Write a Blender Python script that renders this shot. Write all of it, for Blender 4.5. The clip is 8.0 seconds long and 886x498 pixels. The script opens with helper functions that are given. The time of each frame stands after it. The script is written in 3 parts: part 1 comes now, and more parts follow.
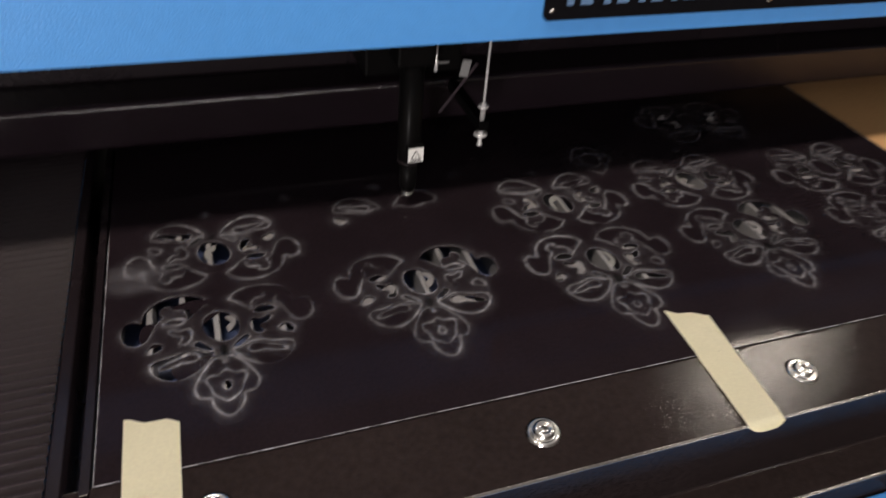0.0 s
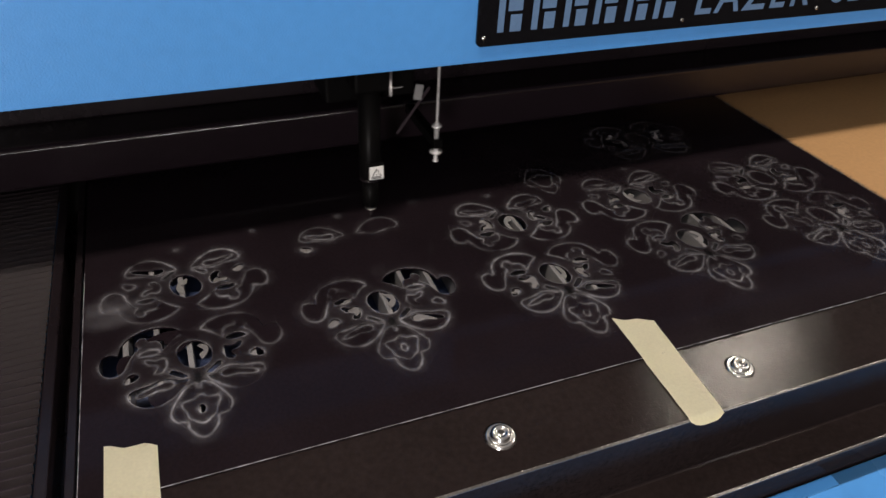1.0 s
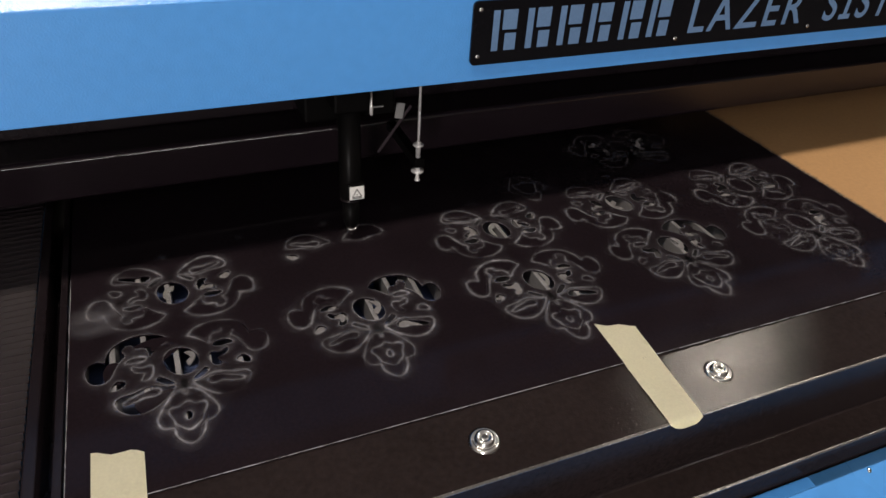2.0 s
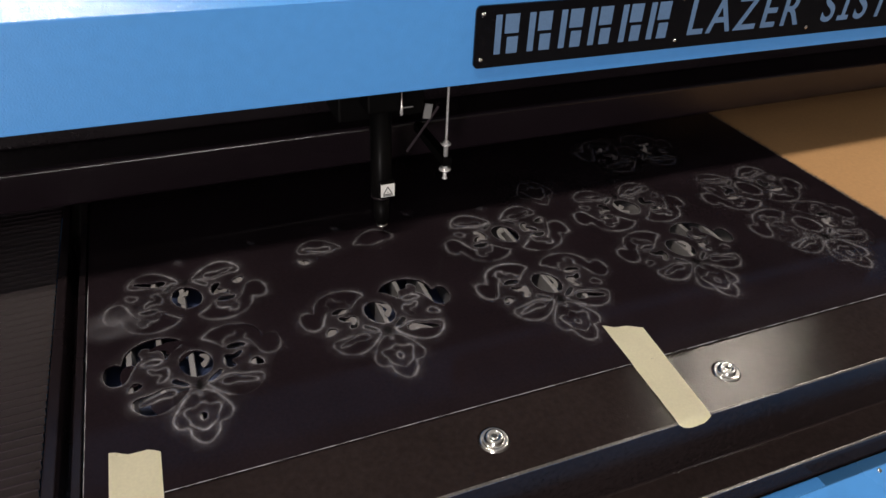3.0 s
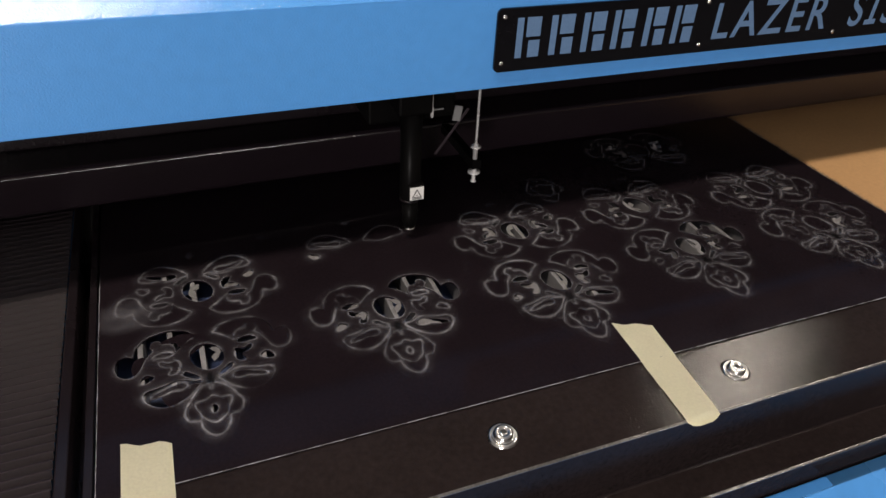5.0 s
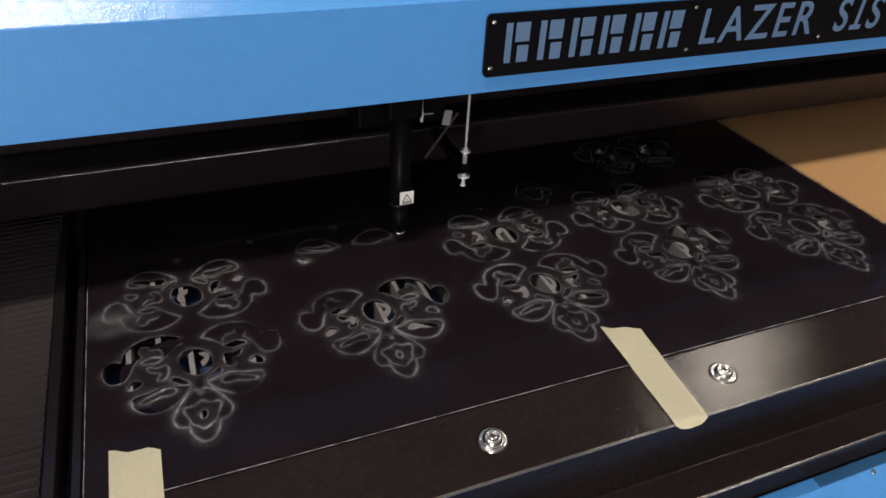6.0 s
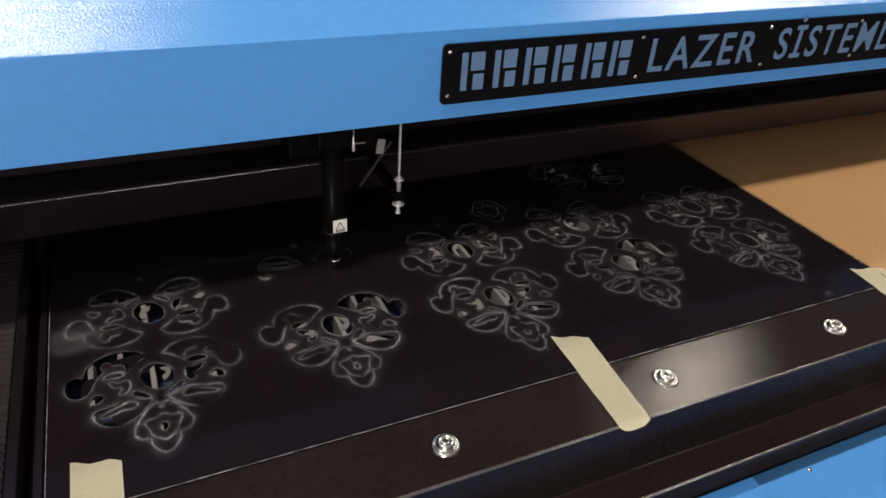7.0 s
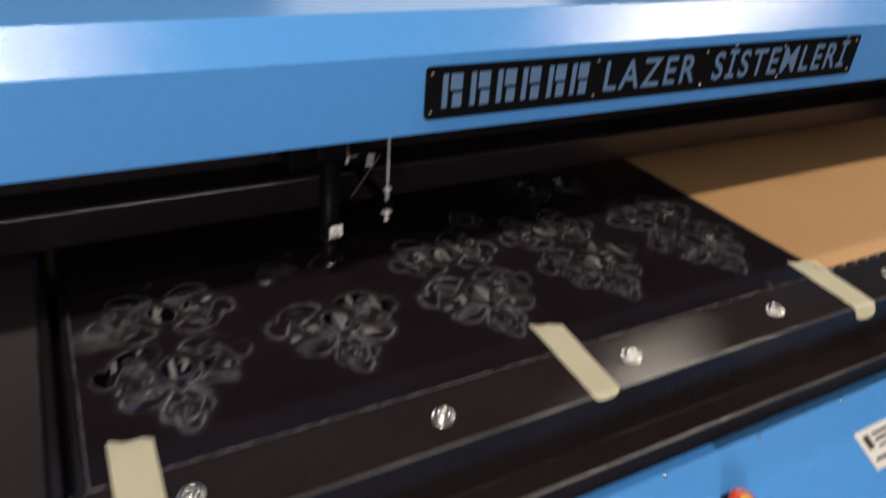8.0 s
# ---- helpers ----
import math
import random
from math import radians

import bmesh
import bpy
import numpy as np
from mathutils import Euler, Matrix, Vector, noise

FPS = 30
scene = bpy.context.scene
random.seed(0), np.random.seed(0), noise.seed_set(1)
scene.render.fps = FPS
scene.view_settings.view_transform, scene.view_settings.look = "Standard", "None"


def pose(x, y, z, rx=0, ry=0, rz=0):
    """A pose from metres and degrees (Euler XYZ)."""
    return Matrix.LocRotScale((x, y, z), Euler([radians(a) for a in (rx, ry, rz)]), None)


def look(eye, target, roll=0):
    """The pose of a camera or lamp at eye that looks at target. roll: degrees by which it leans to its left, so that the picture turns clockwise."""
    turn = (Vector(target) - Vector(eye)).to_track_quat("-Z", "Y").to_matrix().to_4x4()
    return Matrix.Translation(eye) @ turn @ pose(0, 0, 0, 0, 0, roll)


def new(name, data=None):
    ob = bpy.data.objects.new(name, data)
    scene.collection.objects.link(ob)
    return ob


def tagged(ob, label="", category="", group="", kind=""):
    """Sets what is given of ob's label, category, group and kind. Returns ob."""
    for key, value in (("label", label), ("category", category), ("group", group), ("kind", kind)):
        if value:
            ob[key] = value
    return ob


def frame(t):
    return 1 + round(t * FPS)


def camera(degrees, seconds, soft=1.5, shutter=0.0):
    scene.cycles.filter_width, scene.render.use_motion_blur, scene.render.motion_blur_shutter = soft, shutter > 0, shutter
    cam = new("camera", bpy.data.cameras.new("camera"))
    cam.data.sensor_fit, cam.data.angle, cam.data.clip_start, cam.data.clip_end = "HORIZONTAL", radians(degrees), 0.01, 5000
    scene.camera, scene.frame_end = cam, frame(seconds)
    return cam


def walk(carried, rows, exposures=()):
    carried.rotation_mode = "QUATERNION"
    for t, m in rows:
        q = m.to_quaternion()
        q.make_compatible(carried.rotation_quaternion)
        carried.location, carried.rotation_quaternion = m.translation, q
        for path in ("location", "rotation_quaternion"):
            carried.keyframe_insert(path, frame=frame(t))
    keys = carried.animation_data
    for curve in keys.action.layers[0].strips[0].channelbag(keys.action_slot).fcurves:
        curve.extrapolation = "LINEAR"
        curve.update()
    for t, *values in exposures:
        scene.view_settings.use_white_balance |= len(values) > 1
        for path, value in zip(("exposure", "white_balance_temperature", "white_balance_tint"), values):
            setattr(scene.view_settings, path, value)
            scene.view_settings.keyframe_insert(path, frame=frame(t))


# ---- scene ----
cam = camera(64.32, 8.0, shutter=0.9)
PATH = [
    (0, (0.1322, -0.3433, 1.3141), (0.6397, 0.9780, 0.2021), 4.83),
    (0.2, (0.1340, -0.3593, 1.3158), (0.6725, 0.9770, 0.2369), 4.41),
    (0.5, (0.1349, -0.3765, 1.3377), (0.7126, 0.9437, 0.2591), 4.51),
    (1, (0.1389, -0.3863, 1.3402), (0.7054, 0.9547, 0.2816), 3.13),
    (1.5, (0.1387, -0.3873, 1.3450), (0.7446, 0.9402, 0.2911), 4.18),
    (3, (0.1341, -0.4061, 1.3494), (0.7142, 0.9530, 0.3216), 2.78),
    (3.5, (0.1371, -0.4055, 1.3496), (0.7073, 0.9540, 0.3168), 2.67),
    (4, (0.1311, -0.4096, 1.3504), (0.6888, 0.9556, 0.3183), 2.64),
    (4.5, (0.1287, -0.4067, 1.3495), (0.6909, 0.9542, 0.3142), 2.91),
    (6, (0.1297, -0.4052, 1.3533), (0.7191, 0.9463, 0.3209), 3.48),
    (6.5, (0.1353, -0.4196, 1.3619), (0.7718, 0.9414, 0.3706), 3.86),
    (7, (0.1338, -0.4406, 1.3666), (0.7999, 0.9120, 0.3834), 4.29),
    (7.5, (0.1196, -0.4631, 1.3831), (0.8328, 0.8870, 0.4298), 5.39),
    (7.7, (0.0923, -0.4789, 1.3860), (0.8702, 0.8714, 0.4852), 6.02),
    (7.8, (0.0811, -0.4952, 1.3794), (0.8684, 0.8675, 0.5059), 5.33),
    (7.9, (0.0680, -0.4989, 1.3844), (0.8600, 0.8458, 0.4875), 5.19),
    (8, (0.0575, -0.5149, 1.3773), (0.8375, 0.8335, 0.4755), 4.70),
]
EXPOSURES = [(0.0, 0.14, 6650, 14), (0.5, 0.04, 6650, 14), (1.5, -0.02, 6650, 13), (4.5, -0.04, 6650, 13), (7.0, -0.08, 6650, 13), (8.0, -0.14, 6650, 13)]
walk(cam, [(t, look(e, a, r)) for t, e, a, r in PATH], EXPOSURES)

GANTRY = [(0.0, 0.0239), (0.2, 0.017), (0.5, 0.0223), (1.0, 0.0479), (1.5, 0.0192), (3.0, 0.0331), (3.5, 0.0270), (4.0, 0.0203), (4.5, 0.0108),
          (6.0, 0.0095), (6.5, 0.0042), (7.0, -0.0050), (7.5, 0.0061), (7.8, 0.0000), (8.0, -0.0043)]
HEAD = [(0.0, 0.3297), (0.2, 0.341), (0.5, 0.3617), (1.0, 0.3393), (1.5, 0.3152), (3.0, 0.3540), (3.5, 0.3387), (4.0, 0.3519), (4.5, 0.3692),
        (6.0, 0.3703), (6.5, 0.3559), (7.0, 0.3345), (7.5, 0.3375), (7.8, 0.3311), (8.0, 0.3361)]

# ---- world and lights ----
world = bpy.data.worlds.new("world")
scene.world = world
world.use_nodes = True
bg = world.node_tree.nodes["Background"]
bg.inputs[0].default_value = (0.55, 0.62, 0.75, 1)
bg.inputs[1].default_value = 0.10


def area(name, at, target, sx, sy, watts, colour):
    data = bpy.data.lights.new(name, "AREA")
    data.shape, data.size, data.size_y, data.energy, data.color = "RECTANGLE", sx, sy, watts, colour
    ob = new(name, data)
    ob.matrix_world = look(at, target)
    return ob


WARM = (1.0, 0.90, 0.76)
COOL = (0.86, 0.93, 1.0)
area("ceiling_lamp_front", (-0.42, -0.15, 3.02), (-0.42, -0.15, 0), 0.95, 0.16, 36, WARM)
area("ceiling_lamp_side", (2.88, -0.14, 3.02), (2.88, -0.14, 0), 1.1, 0.16, 44, WARM)
area("ceiling_lamp_rear", (2.66, 1.50, 3.02), (2.66, 1.50, 0), 0.44, 0.10, 46, WARM)
# Unseen fill added at the front left to light the cover's face.
area("front_fill", (-2.5, -4.85, 1.2), (-0.1, 0.25, 1.0), 1.0, 1.6, 205, (1.0, 0.96, 0.94))
area("window_light", (3.6, 6.4, 2.2), (0.5, 0.3, 1.1), 3.0, 1.6, 24, (0.95, 0.97, 1.0))


# ---- materials ----
def mat(name, colour, rough=0.5, metal=0.0, vary=0.12, scale=40.0, bump=0.0, bump_scale=400.0, coat=0.0, spec=0.5, rough_vary=0.08, coat_rough=0.12):
    m = bpy.data.materials.new(name)
    m.use_nodes = True
    nt = m.node_tree
    n, l = nt.nodes, nt.links
    b = n["Principled BSDF"]
    b.inputs["Metallic"].default_value = metal
    b.inputs["Coat Weight"].default_value = coat
    b.inputs["Coat Roughness"].default_value = coat_rough
    b.inputs["Specular IOR Level"].default_value = spec
    tc = n.new("ShaderNodeTexCoord")
    big = n.new("ShaderNodeTexNoise")
    big.inputs["Scale"].default_value = scale * 0.2
    big.inputs["Detail"].default_value = 5
    fine = n.new("ShaderNodeTexNoise")
    fine.inputs["Scale"].default_value = scale * 6
    fine.inputs["Detail"].default_value = 3
    add = n.new("ShaderNodeMath")
    add.operation = "ADD"
    l.new(tc.outputs["Object"], big.inputs["Vector"])
    l.new(tc.outputs["Object"], fine.inputs["Vector"])
    l.new(big.outputs["Fac"], add.inputs[0])
    l.new(fine.outputs["Fac"], add.inputs[1])
    mr = n.new("ShaderNodeMapRange")
    mr.inputs["From Min"].default_value, mr.inputs["From Max"].default_value = 0.6, 1.4
    mr.inputs["To Min"].default_value, mr.inputs["To Max"].default_value = 1 - vary, 1 + vary
    l.new(add.outputs[0], mr.inputs["Value"])
    mul = n.new("ShaderNodeMix")
    mul.data_type, mul.blend_type = "RGBA", "MULTIPLY"
    mul.inputs["Factor"].default_value = 1
    mul.inputs[6].default_value = (*colour, 1)
    l.new(mr.outputs[0], mul.inputs[7])
    l.new(mul.outputs[2], b.inputs["Base Color"])
    rr = n.new("ShaderNodeMapRange")
    rr.inputs["From Min"].default_value, rr.inputs["From Max"].default_value = 0.3, 0.7
    rr.inputs["To Min"].default_value, rr.inputs["To Max"].default_value = max(rough - rough_vary, 0.02), rough + rough_vary
    l.new(big.outputs["Fac"], rr.inputs["Value"])
    l.new(rr.outputs[0], b.inputs["Roughness"])
    if bump:
        bn = n.new("ShaderNodeTexNoise")
        bn.inputs["Scale"].default_value = bump_scale
        bn.inputs["Detail"].default_value = 2
        l.new(tc.outputs["Object"], bn.inputs["Vector"])
        bp = n.new("ShaderNodeBump")
        bp.inputs["Strength"].default_value = bump
        bp.inputs["Distance"].default_value = 0.001
        l.new(bn.outputs["Fac"], bp.inputs["Height"])
        l.new(bp.outputs[0], b.inputs["Normal"])
    return m


BLUE = mat("blue_enamel", (0.074, 0.307, 0.735), 0.13, vary=0.05, scale=12, bump=0.36, bump_scale=500, spec=0.60, coat=0.30, rough_vary=0.03, coat_rough=0.42)
BLACK = mat("black_powder_coat", (0.0170, 0.0125, 0.0127), 0.07, vary=0.35, scale=30, bump=0.20, bump_scale=520, spec=0.065, rough_vary=0.02)
# Brighter copy of the black coat: the fold highlight is put into the colour.
EDGE_GLINT = mat("black_edge_glint", (0.16, 0.15, 0.145), 0.18, 0.6, vary=0.5, scale=60, bump=0.45, bump_scale=500, spec=0.9, rough_vary=0.08)
BLUE_PANEL = mat("blue_panel_enamel", (0.070, 0.300, 0.745), 0.24, vary=0.05, scale=12, bump=0.05, bump_scale=300)
BEAM = mat("black_beam_coat", (0.0090, 0.0058, 0.0078), 0.12, vary=0.3, scale=30, bump=0.34, bump_scale=800, spec=0.50, rough_vary=0.03)
ZINC = mat("zinc_plated_steel", (0.88, 0.87, 0.86), 0.28, 0.5, vary=0.1, scale=150)
GREY_SHEET = mat("grey_sheet_metal", (0.20, 0.20, 0.20), 0.5, 0.2, vary=0.2, scale=100)
BLACK_SMOOTH = mat("black_gloss_paint", (0.0095, 0.0068, 0.0085), 0.25, vary=0.3, scale=20, bump=0.06, bump_scale=300, spec=0.3)
BLACK_MATT = mat("black_matt", (0.0030, 0.0028, 0.0029), 0.38, vary=0.3, scale=40, spec=0.045)
SKIN = mat("black_leatherette", (0.0110, 0.0077, 0.0101), 0.05, vary=0.3, scale=50, bump=0.03, bump_scale=900, spec=0.06, rough_vary=0.02)
PLATE = mat("black_acrylic", (0.0035, 0.0035, 0.005), 0.16, vary=0.2, scale=20, spec=0.15)
STEEL = mat("bright_steel", (0.62, 0.61, 0.60), 0.20, 1.0, vary=0.12, scale=120)
ALU = mat("sooty_aluminium", (0.25, 0.245, 0.255), 0.45, 0.25, vary=0.35, scale=90)
BOARD = mat("brown_board", (0.50, 0.285, 0.125), 0.72, vary=0.10, scale=30, bump=0.1, bump_scale=300)
TAPE = mat("masking_tape", (0.89, 0.855, 0.645), 0.62, vary=0.07, scale=60, bump=0.35, bump_scale=260)
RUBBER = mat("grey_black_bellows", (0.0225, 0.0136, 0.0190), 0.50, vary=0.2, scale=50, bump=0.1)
# Paler second colour for the narrow crest of each pleat.
RUBBER_CREST = mat("pale_bellows_crest", (0.075, 0.056, 0.066), 0.45, vary=0.4, scale=60, bump=0.1)
WHITE = mat("white_label", (0.74, 0.74, 0.72), 0.5, vary=0.06, scale=80)
BACKING = mat("grey_cloth_backing", (0.15, 0.145, 0.15), 0.8, vary=0.25, scale=80, bump=0.2, bump_scale=900)
INK = mat("black_ink", (0.02, 0.02, 0.02), 0.6)
RED = mat("red_plastic", (0.62, 0.05, 0.02), 0.3)
YELLOW = mat("yellow_plastic", (0.75, 0.42, 0.02), 0.4)
# Cover blue for the plate's cut-outs, their recessed shade put into the colour.
LETTER = mat("shaded_cover_blue", (0.105, 0.190, 0.335), 0.5, vary=0.12, scale=60, spec=0.3)
WALL = mat("painted_plaster", (0.40, 0.385, 0.37), 0.8, vary=0.08, scale=3)
CEILING = mat("white_ceiling_paint", (0.72, 0.72, 0.70), 0.85, vary=0.05, scale=3)
FLOOR = mat("grey_concrete", (0.28, 0.265, 0.25), 0.6, vary=0.2, scale=6)
TRAY = mat("blue_tray_paint", (0.052, 0.076, 0.170), 0.45, vary=0.25, scale=25)


def dust_material():
    m = bpy.data.materials.new("pale_cutting_dust")
    m.use_nodes = True
    nt = m.node_tree
    n, l = nt.nodes, nt.links
    out = n["Material Output"]
    n.remove(n["Principled BSDF"])
    at = n.new("ShaderNodeAttribute")
    at.attribute_name = "dust"
    tc = n.new("ShaderNodeTexCoord")
    nz = n.new("ShaderNodeTexNoise")
    nz.inputs["Scale"].default_value = 140
    nz.inputs["Detail"].default_value = 4
    l.new(tc.outputs["Object"], nz.inputs["Vector"])
    mr = n.new("ShaderNodeMapRange")
    mr.inputs["From Min"].default_value, mr.inputs["From Max"].default_value = 0.3, 0.7
    mr.inputs["To Min"].default_value, mr.inputs["To Max"].default_value = 0.55, 1.25
    l.new(nz.outputs["Fac"], mr.inputs["Value"])
    mu = n.new("ShaderNodeMath")
    mu.operation = "MULTIPLY"
    mu.use_clamp = True
    l.new(at.outputs["Fac"], mu.inputs[0])
    l.new(mr.outputs[0], mu.inputs[1])
    tr = n.new("ShaderNodeBsdfTransparent")
    df = n.new("ShaderNodeBsdfDiffuse")
    df.inputs["Color"].default_value = (0.40, 0.40, 0.45, 1)
    mx = n.new("ShaderNodeMixShader")
    l.new(mu.outputs[0], mx.inputs[0])
    l.new(tr.outputs[0], mx.inputs[1])
    l.new(df.outputs[0], mx.inputs[2])
    l.new(mx.outputs[0], out.inputs["Surface"])
    return m


DUST = dust_material()


# ---- mesh helpers ----
def empty(name, **tags):
    return tagged(new(name), **tags)


def put(name, bm, material, parent=None, label="", smooth=False):
    me = bpy.data.meshes.new(name)
    bm.to_mesh(me)
    bm.free()
    if smooth:
        for p in me.polygons:
            p.use_smooth = True
    me.materials.append(material)
    ob = new(name, me)
    ob.parent = parent
    if label:
        ob["label"] = label
    return ob


def part(name, bm, material, parent, label="", smooth=False):
    return put(name, bm, material, parent, label, smooth)


def flat_faces(ob):
    """Rounded edges shade smoothly while the large faces stay flat."""
    mod = ob.modifiers.new("weighted_normal", "WEIGHTED_NORMAL")
    mod.weight = 100
    return ob


def box(x0, x1, y0, y1, z0, z1, bevel=0.0, seg=2, bm=None):
    bm = bm or bmesh.new()
    v = [bm.verts.new((x, y, z)) for x in (x0, x1) for y in (y0, y1) for z in (z0, z1)]
    made = []
    for q in ((0, 1, 3, 2), (4, 6, 7, 5), (0, 4, 5, 1), (2, 3, 7, 6), (0, 2, 6, 4), (1, 5, 7, 3)):
        made.append(bm.faces.new([v[i] for i in q]))
    if bevel:
        edges = list({e for f in made for e in f.edges})
        bmesh.ops.bevel(bm, geom=edges, offset=bevel, segments=seg, affect="EDGES", profile=0.5)
    return bm


def glint_folds(ob, material):
    """Gives the rounded folds a brighter second material, painting in the lamps' glint."""
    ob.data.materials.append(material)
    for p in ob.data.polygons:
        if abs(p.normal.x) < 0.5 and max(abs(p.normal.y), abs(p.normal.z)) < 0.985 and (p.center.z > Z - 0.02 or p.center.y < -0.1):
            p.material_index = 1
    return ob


def profile_x(points, x0, x1, bevel=0.0, seg=2):
    """A closed outline of (y, z) drawn out along x."""
    bm = bmesh.new()
    a = [bm.verts.new((x0, y, z)) for y, z in points]
    b = [bm.verts.new((x1, y, z)) for y, z in points]
    n = len(points)
    bm.faces.new(a)
    bm.faces.new(b[::-1])
    for i in range(n):
        bm.faces.new((a[i], b[i], b[(i + 1) % n], a[(i + 1) % n]))
    bmesh.ops.recalc_face_normals(bm, faces=bm.faces)
    if bevel:
        edges = [e for e in bm.edges if abs(e.verts[0].co.x - e.verts[1].co.x) > 1e-6]
        bmesh.ops.bevel(bm, geom=edges, offset=bevel, segments=seg, affect="EDGES", profile=0.5)
    return bm


def lathe(rings, steps=24, cx=0.0, cy=0.0, bm=None, cap=True):
    """Rings of (radius, z) turned round an upright axis."""
    bm = bm or bmesh.new()
    rows = []
    for r, z in rings:
        rows.append([bm.verts.new((cx + r * math.cos(2 * math.pi * i / steps), cy + r * math.sin(2 * math.pi * i / steps), z)) for i in range(steps)])
    for a, b in zip(rows, rows[1:]):
        for i in range(steps):
            bm.faces.new((a[i], a[(i + 1) % steps], b[(i + 1) % steps], b[i]))
    if cap:
        bm.faces.new(rows[0][::-1])
        bm.faces.new(rows[-1])
    return bm


def rounded_rect(x0, x1, y0, y1, r, steps=5):
    pts = []
    for cx, cy, a in ((x1 - r, y0 + r, -90), (x1 - r, y1 - r, 0), (x0 + r, y1 - r, 90), (x0 + r, y0 + r, 180)):
        for i in range(steps + 1):
            w = radians(a + 90 * i / steps)
            pts.append((cx + r * math.cos(w), cy + r * math.sin(w)))
    return pts


def filled(name, loops, thick, material, parent=None, label=""):
    """A flat piece with holes: closed loops of (x, y), filled even-odd, thick about z = 0."""
    cu = bpy.data.curves.new(name, "CURVE")
    cu.dimensions, cu.fill_mode, cu.extrude = "2D", "BOTH", thick / 2
    for pts in loops:
        s = cu.splines.new("POLY")
        s.points.add(len(pts) - 1)
        for p, (x, y) in zip(s.points, pts):
            p.co = (x, y, 0, 1)
        s.use_cyclic_u = True
    tmp = bpy.data.objects.new(name, cu)
    scene.collection.objects.link(tmp)
    bpy.context.view_layer.update()
    me = bpy.data.meshes.new_from_object(tmp.evaluated_get(bpy.context.evaluated_depsgraph_get()))
    bpy.data.objects.remove(tmp)
    bpy.data.curves.remove(cu)
    me.name = name
    me.materials.clear()
    me.materials.append(material)
    ob = new(name, me)
    ob.parent = parent
    if label:
        ob["label"] = label
    return ob


def lettering(name, body, size, x0, x1, material, parent, m):
    """Words in the built-in font, stretched to run from x0 to x1, as a thin mesh at the pose m."""
    cu = bpy.data.curves.new(name, "FONT")
    cu.body, cu.size, cu.offset, cu.extrude = body, size, size * 0.012, 0.0002
    cu.space_character = 1.22
    tmp = bpy.data.objects.new(name, cu)
    scene.collection.objects.link(tmp)
    bpy.context.view_layer.update()
    me = bpy.data.meshes.new_from_object(tmp.evaluated_get(bpy.context.evaluated_depsgraph_get()))
    bpy.data.objects.remove(tmp)
    xs = [v.co.x for v in me.vertices]
    lo, hi = min(xs), max(xs)
    for v in me.vertices:
        v.co.x = x0 + (v.co.x - lo) / (hi - lo) * (x1 - x0)
    me.materials.clear()
    me.materials.append(material)
    ob = new(name, me)
    ob.parent = parent
    ob.matrix_basis = m
    return ob


def smooth_loop(pts, per=7):
    """A closed smooth curve through a few control points, with no overshoot where they lie close together."""
    out, n = [], len(pts)
    slopes = []
    for i in range(n):
        (ax, ay), (bx, by), (cx, cy) = pts[i - 1], pts[i], pts[(i + 1) % n]
        near = min(math.hypot(bx - ax, by - ay), math.hypot(cx - bx, cy - by))
        ln = math.hypot(cx - ax, cy - ay) or 1.0
        slopes.append(((cx - ax) / ln * near, (cy - ay) / ln * near))
    for i in range(n):
        j = (i + 1) % n
        for k in range(per):
            t = k / per
            a, b, c, d = 2 * t ** 3 - 3 * t * t + 1, t ** 3 - 2 * t * t + t, 3 * t * t - 2 * t ** 3, t ** 3 - t * t
            out.append(tuple(a * pts[i][q] + b * slopes[i][q] + c * pts[j][q] + d * slopes[j][q] for q in (0, 1)))
    return out


def winding(loop):
    return sum(a[0] * b[1] - b[0] * a[1] for a, b in zip(loop, loop[1:] + loop[:1]))


def offset_loop(loop, d):
    """The loop moved outward by d (inward if negative)."""
    s = 1 if winding(loop) > 0 else -1
    out, n = [], len(loop)
    for i in range(n):
        a, b = Vector(loop[i - 1]), Vector(loop[(i + 1) % n])
        t = (b - a).normalized()
        out.append((loop[i][0] + s * t.y * d, loop[i][1] - s * t.x * d))
    return out


# ---- the room ----
Z = 0.85
put("floor", box(-4, 7, -5, 8, -0.1, 0.0), FLOOR)
tagged(bpy.data.objects["floor"], "grey concrete workshop floor", "floor", kind="structure")
for nm, b in (("wall_south", (-4, 7, -5.2, -5, 0, 3.2)), ("wall_north", (-4, 7, 8, 8.2, 0, 3.2)), ("wall_west", (-4.2, -4, -5, 8, 0, 3.2)), ("wall_east", (7, 7.2, -5, 8, 0, 3.2))):
    tagged(put(nm, box(*b), WALL), "plain painted workshop wall", "wall", kind="structure")
tagged(put("ceiling", box(-4, 7, -5, 8, 3.2, 3.3), CEILING), "plain painted workshop ceiling", "ceiling", kind="structure")

# ---- the machine's body ----
machine = empty("laser_cutting_machine", label="large laser cutting machine with black bed frame and blue front", category="machine")
X0, X1 = -0.55, 1.95
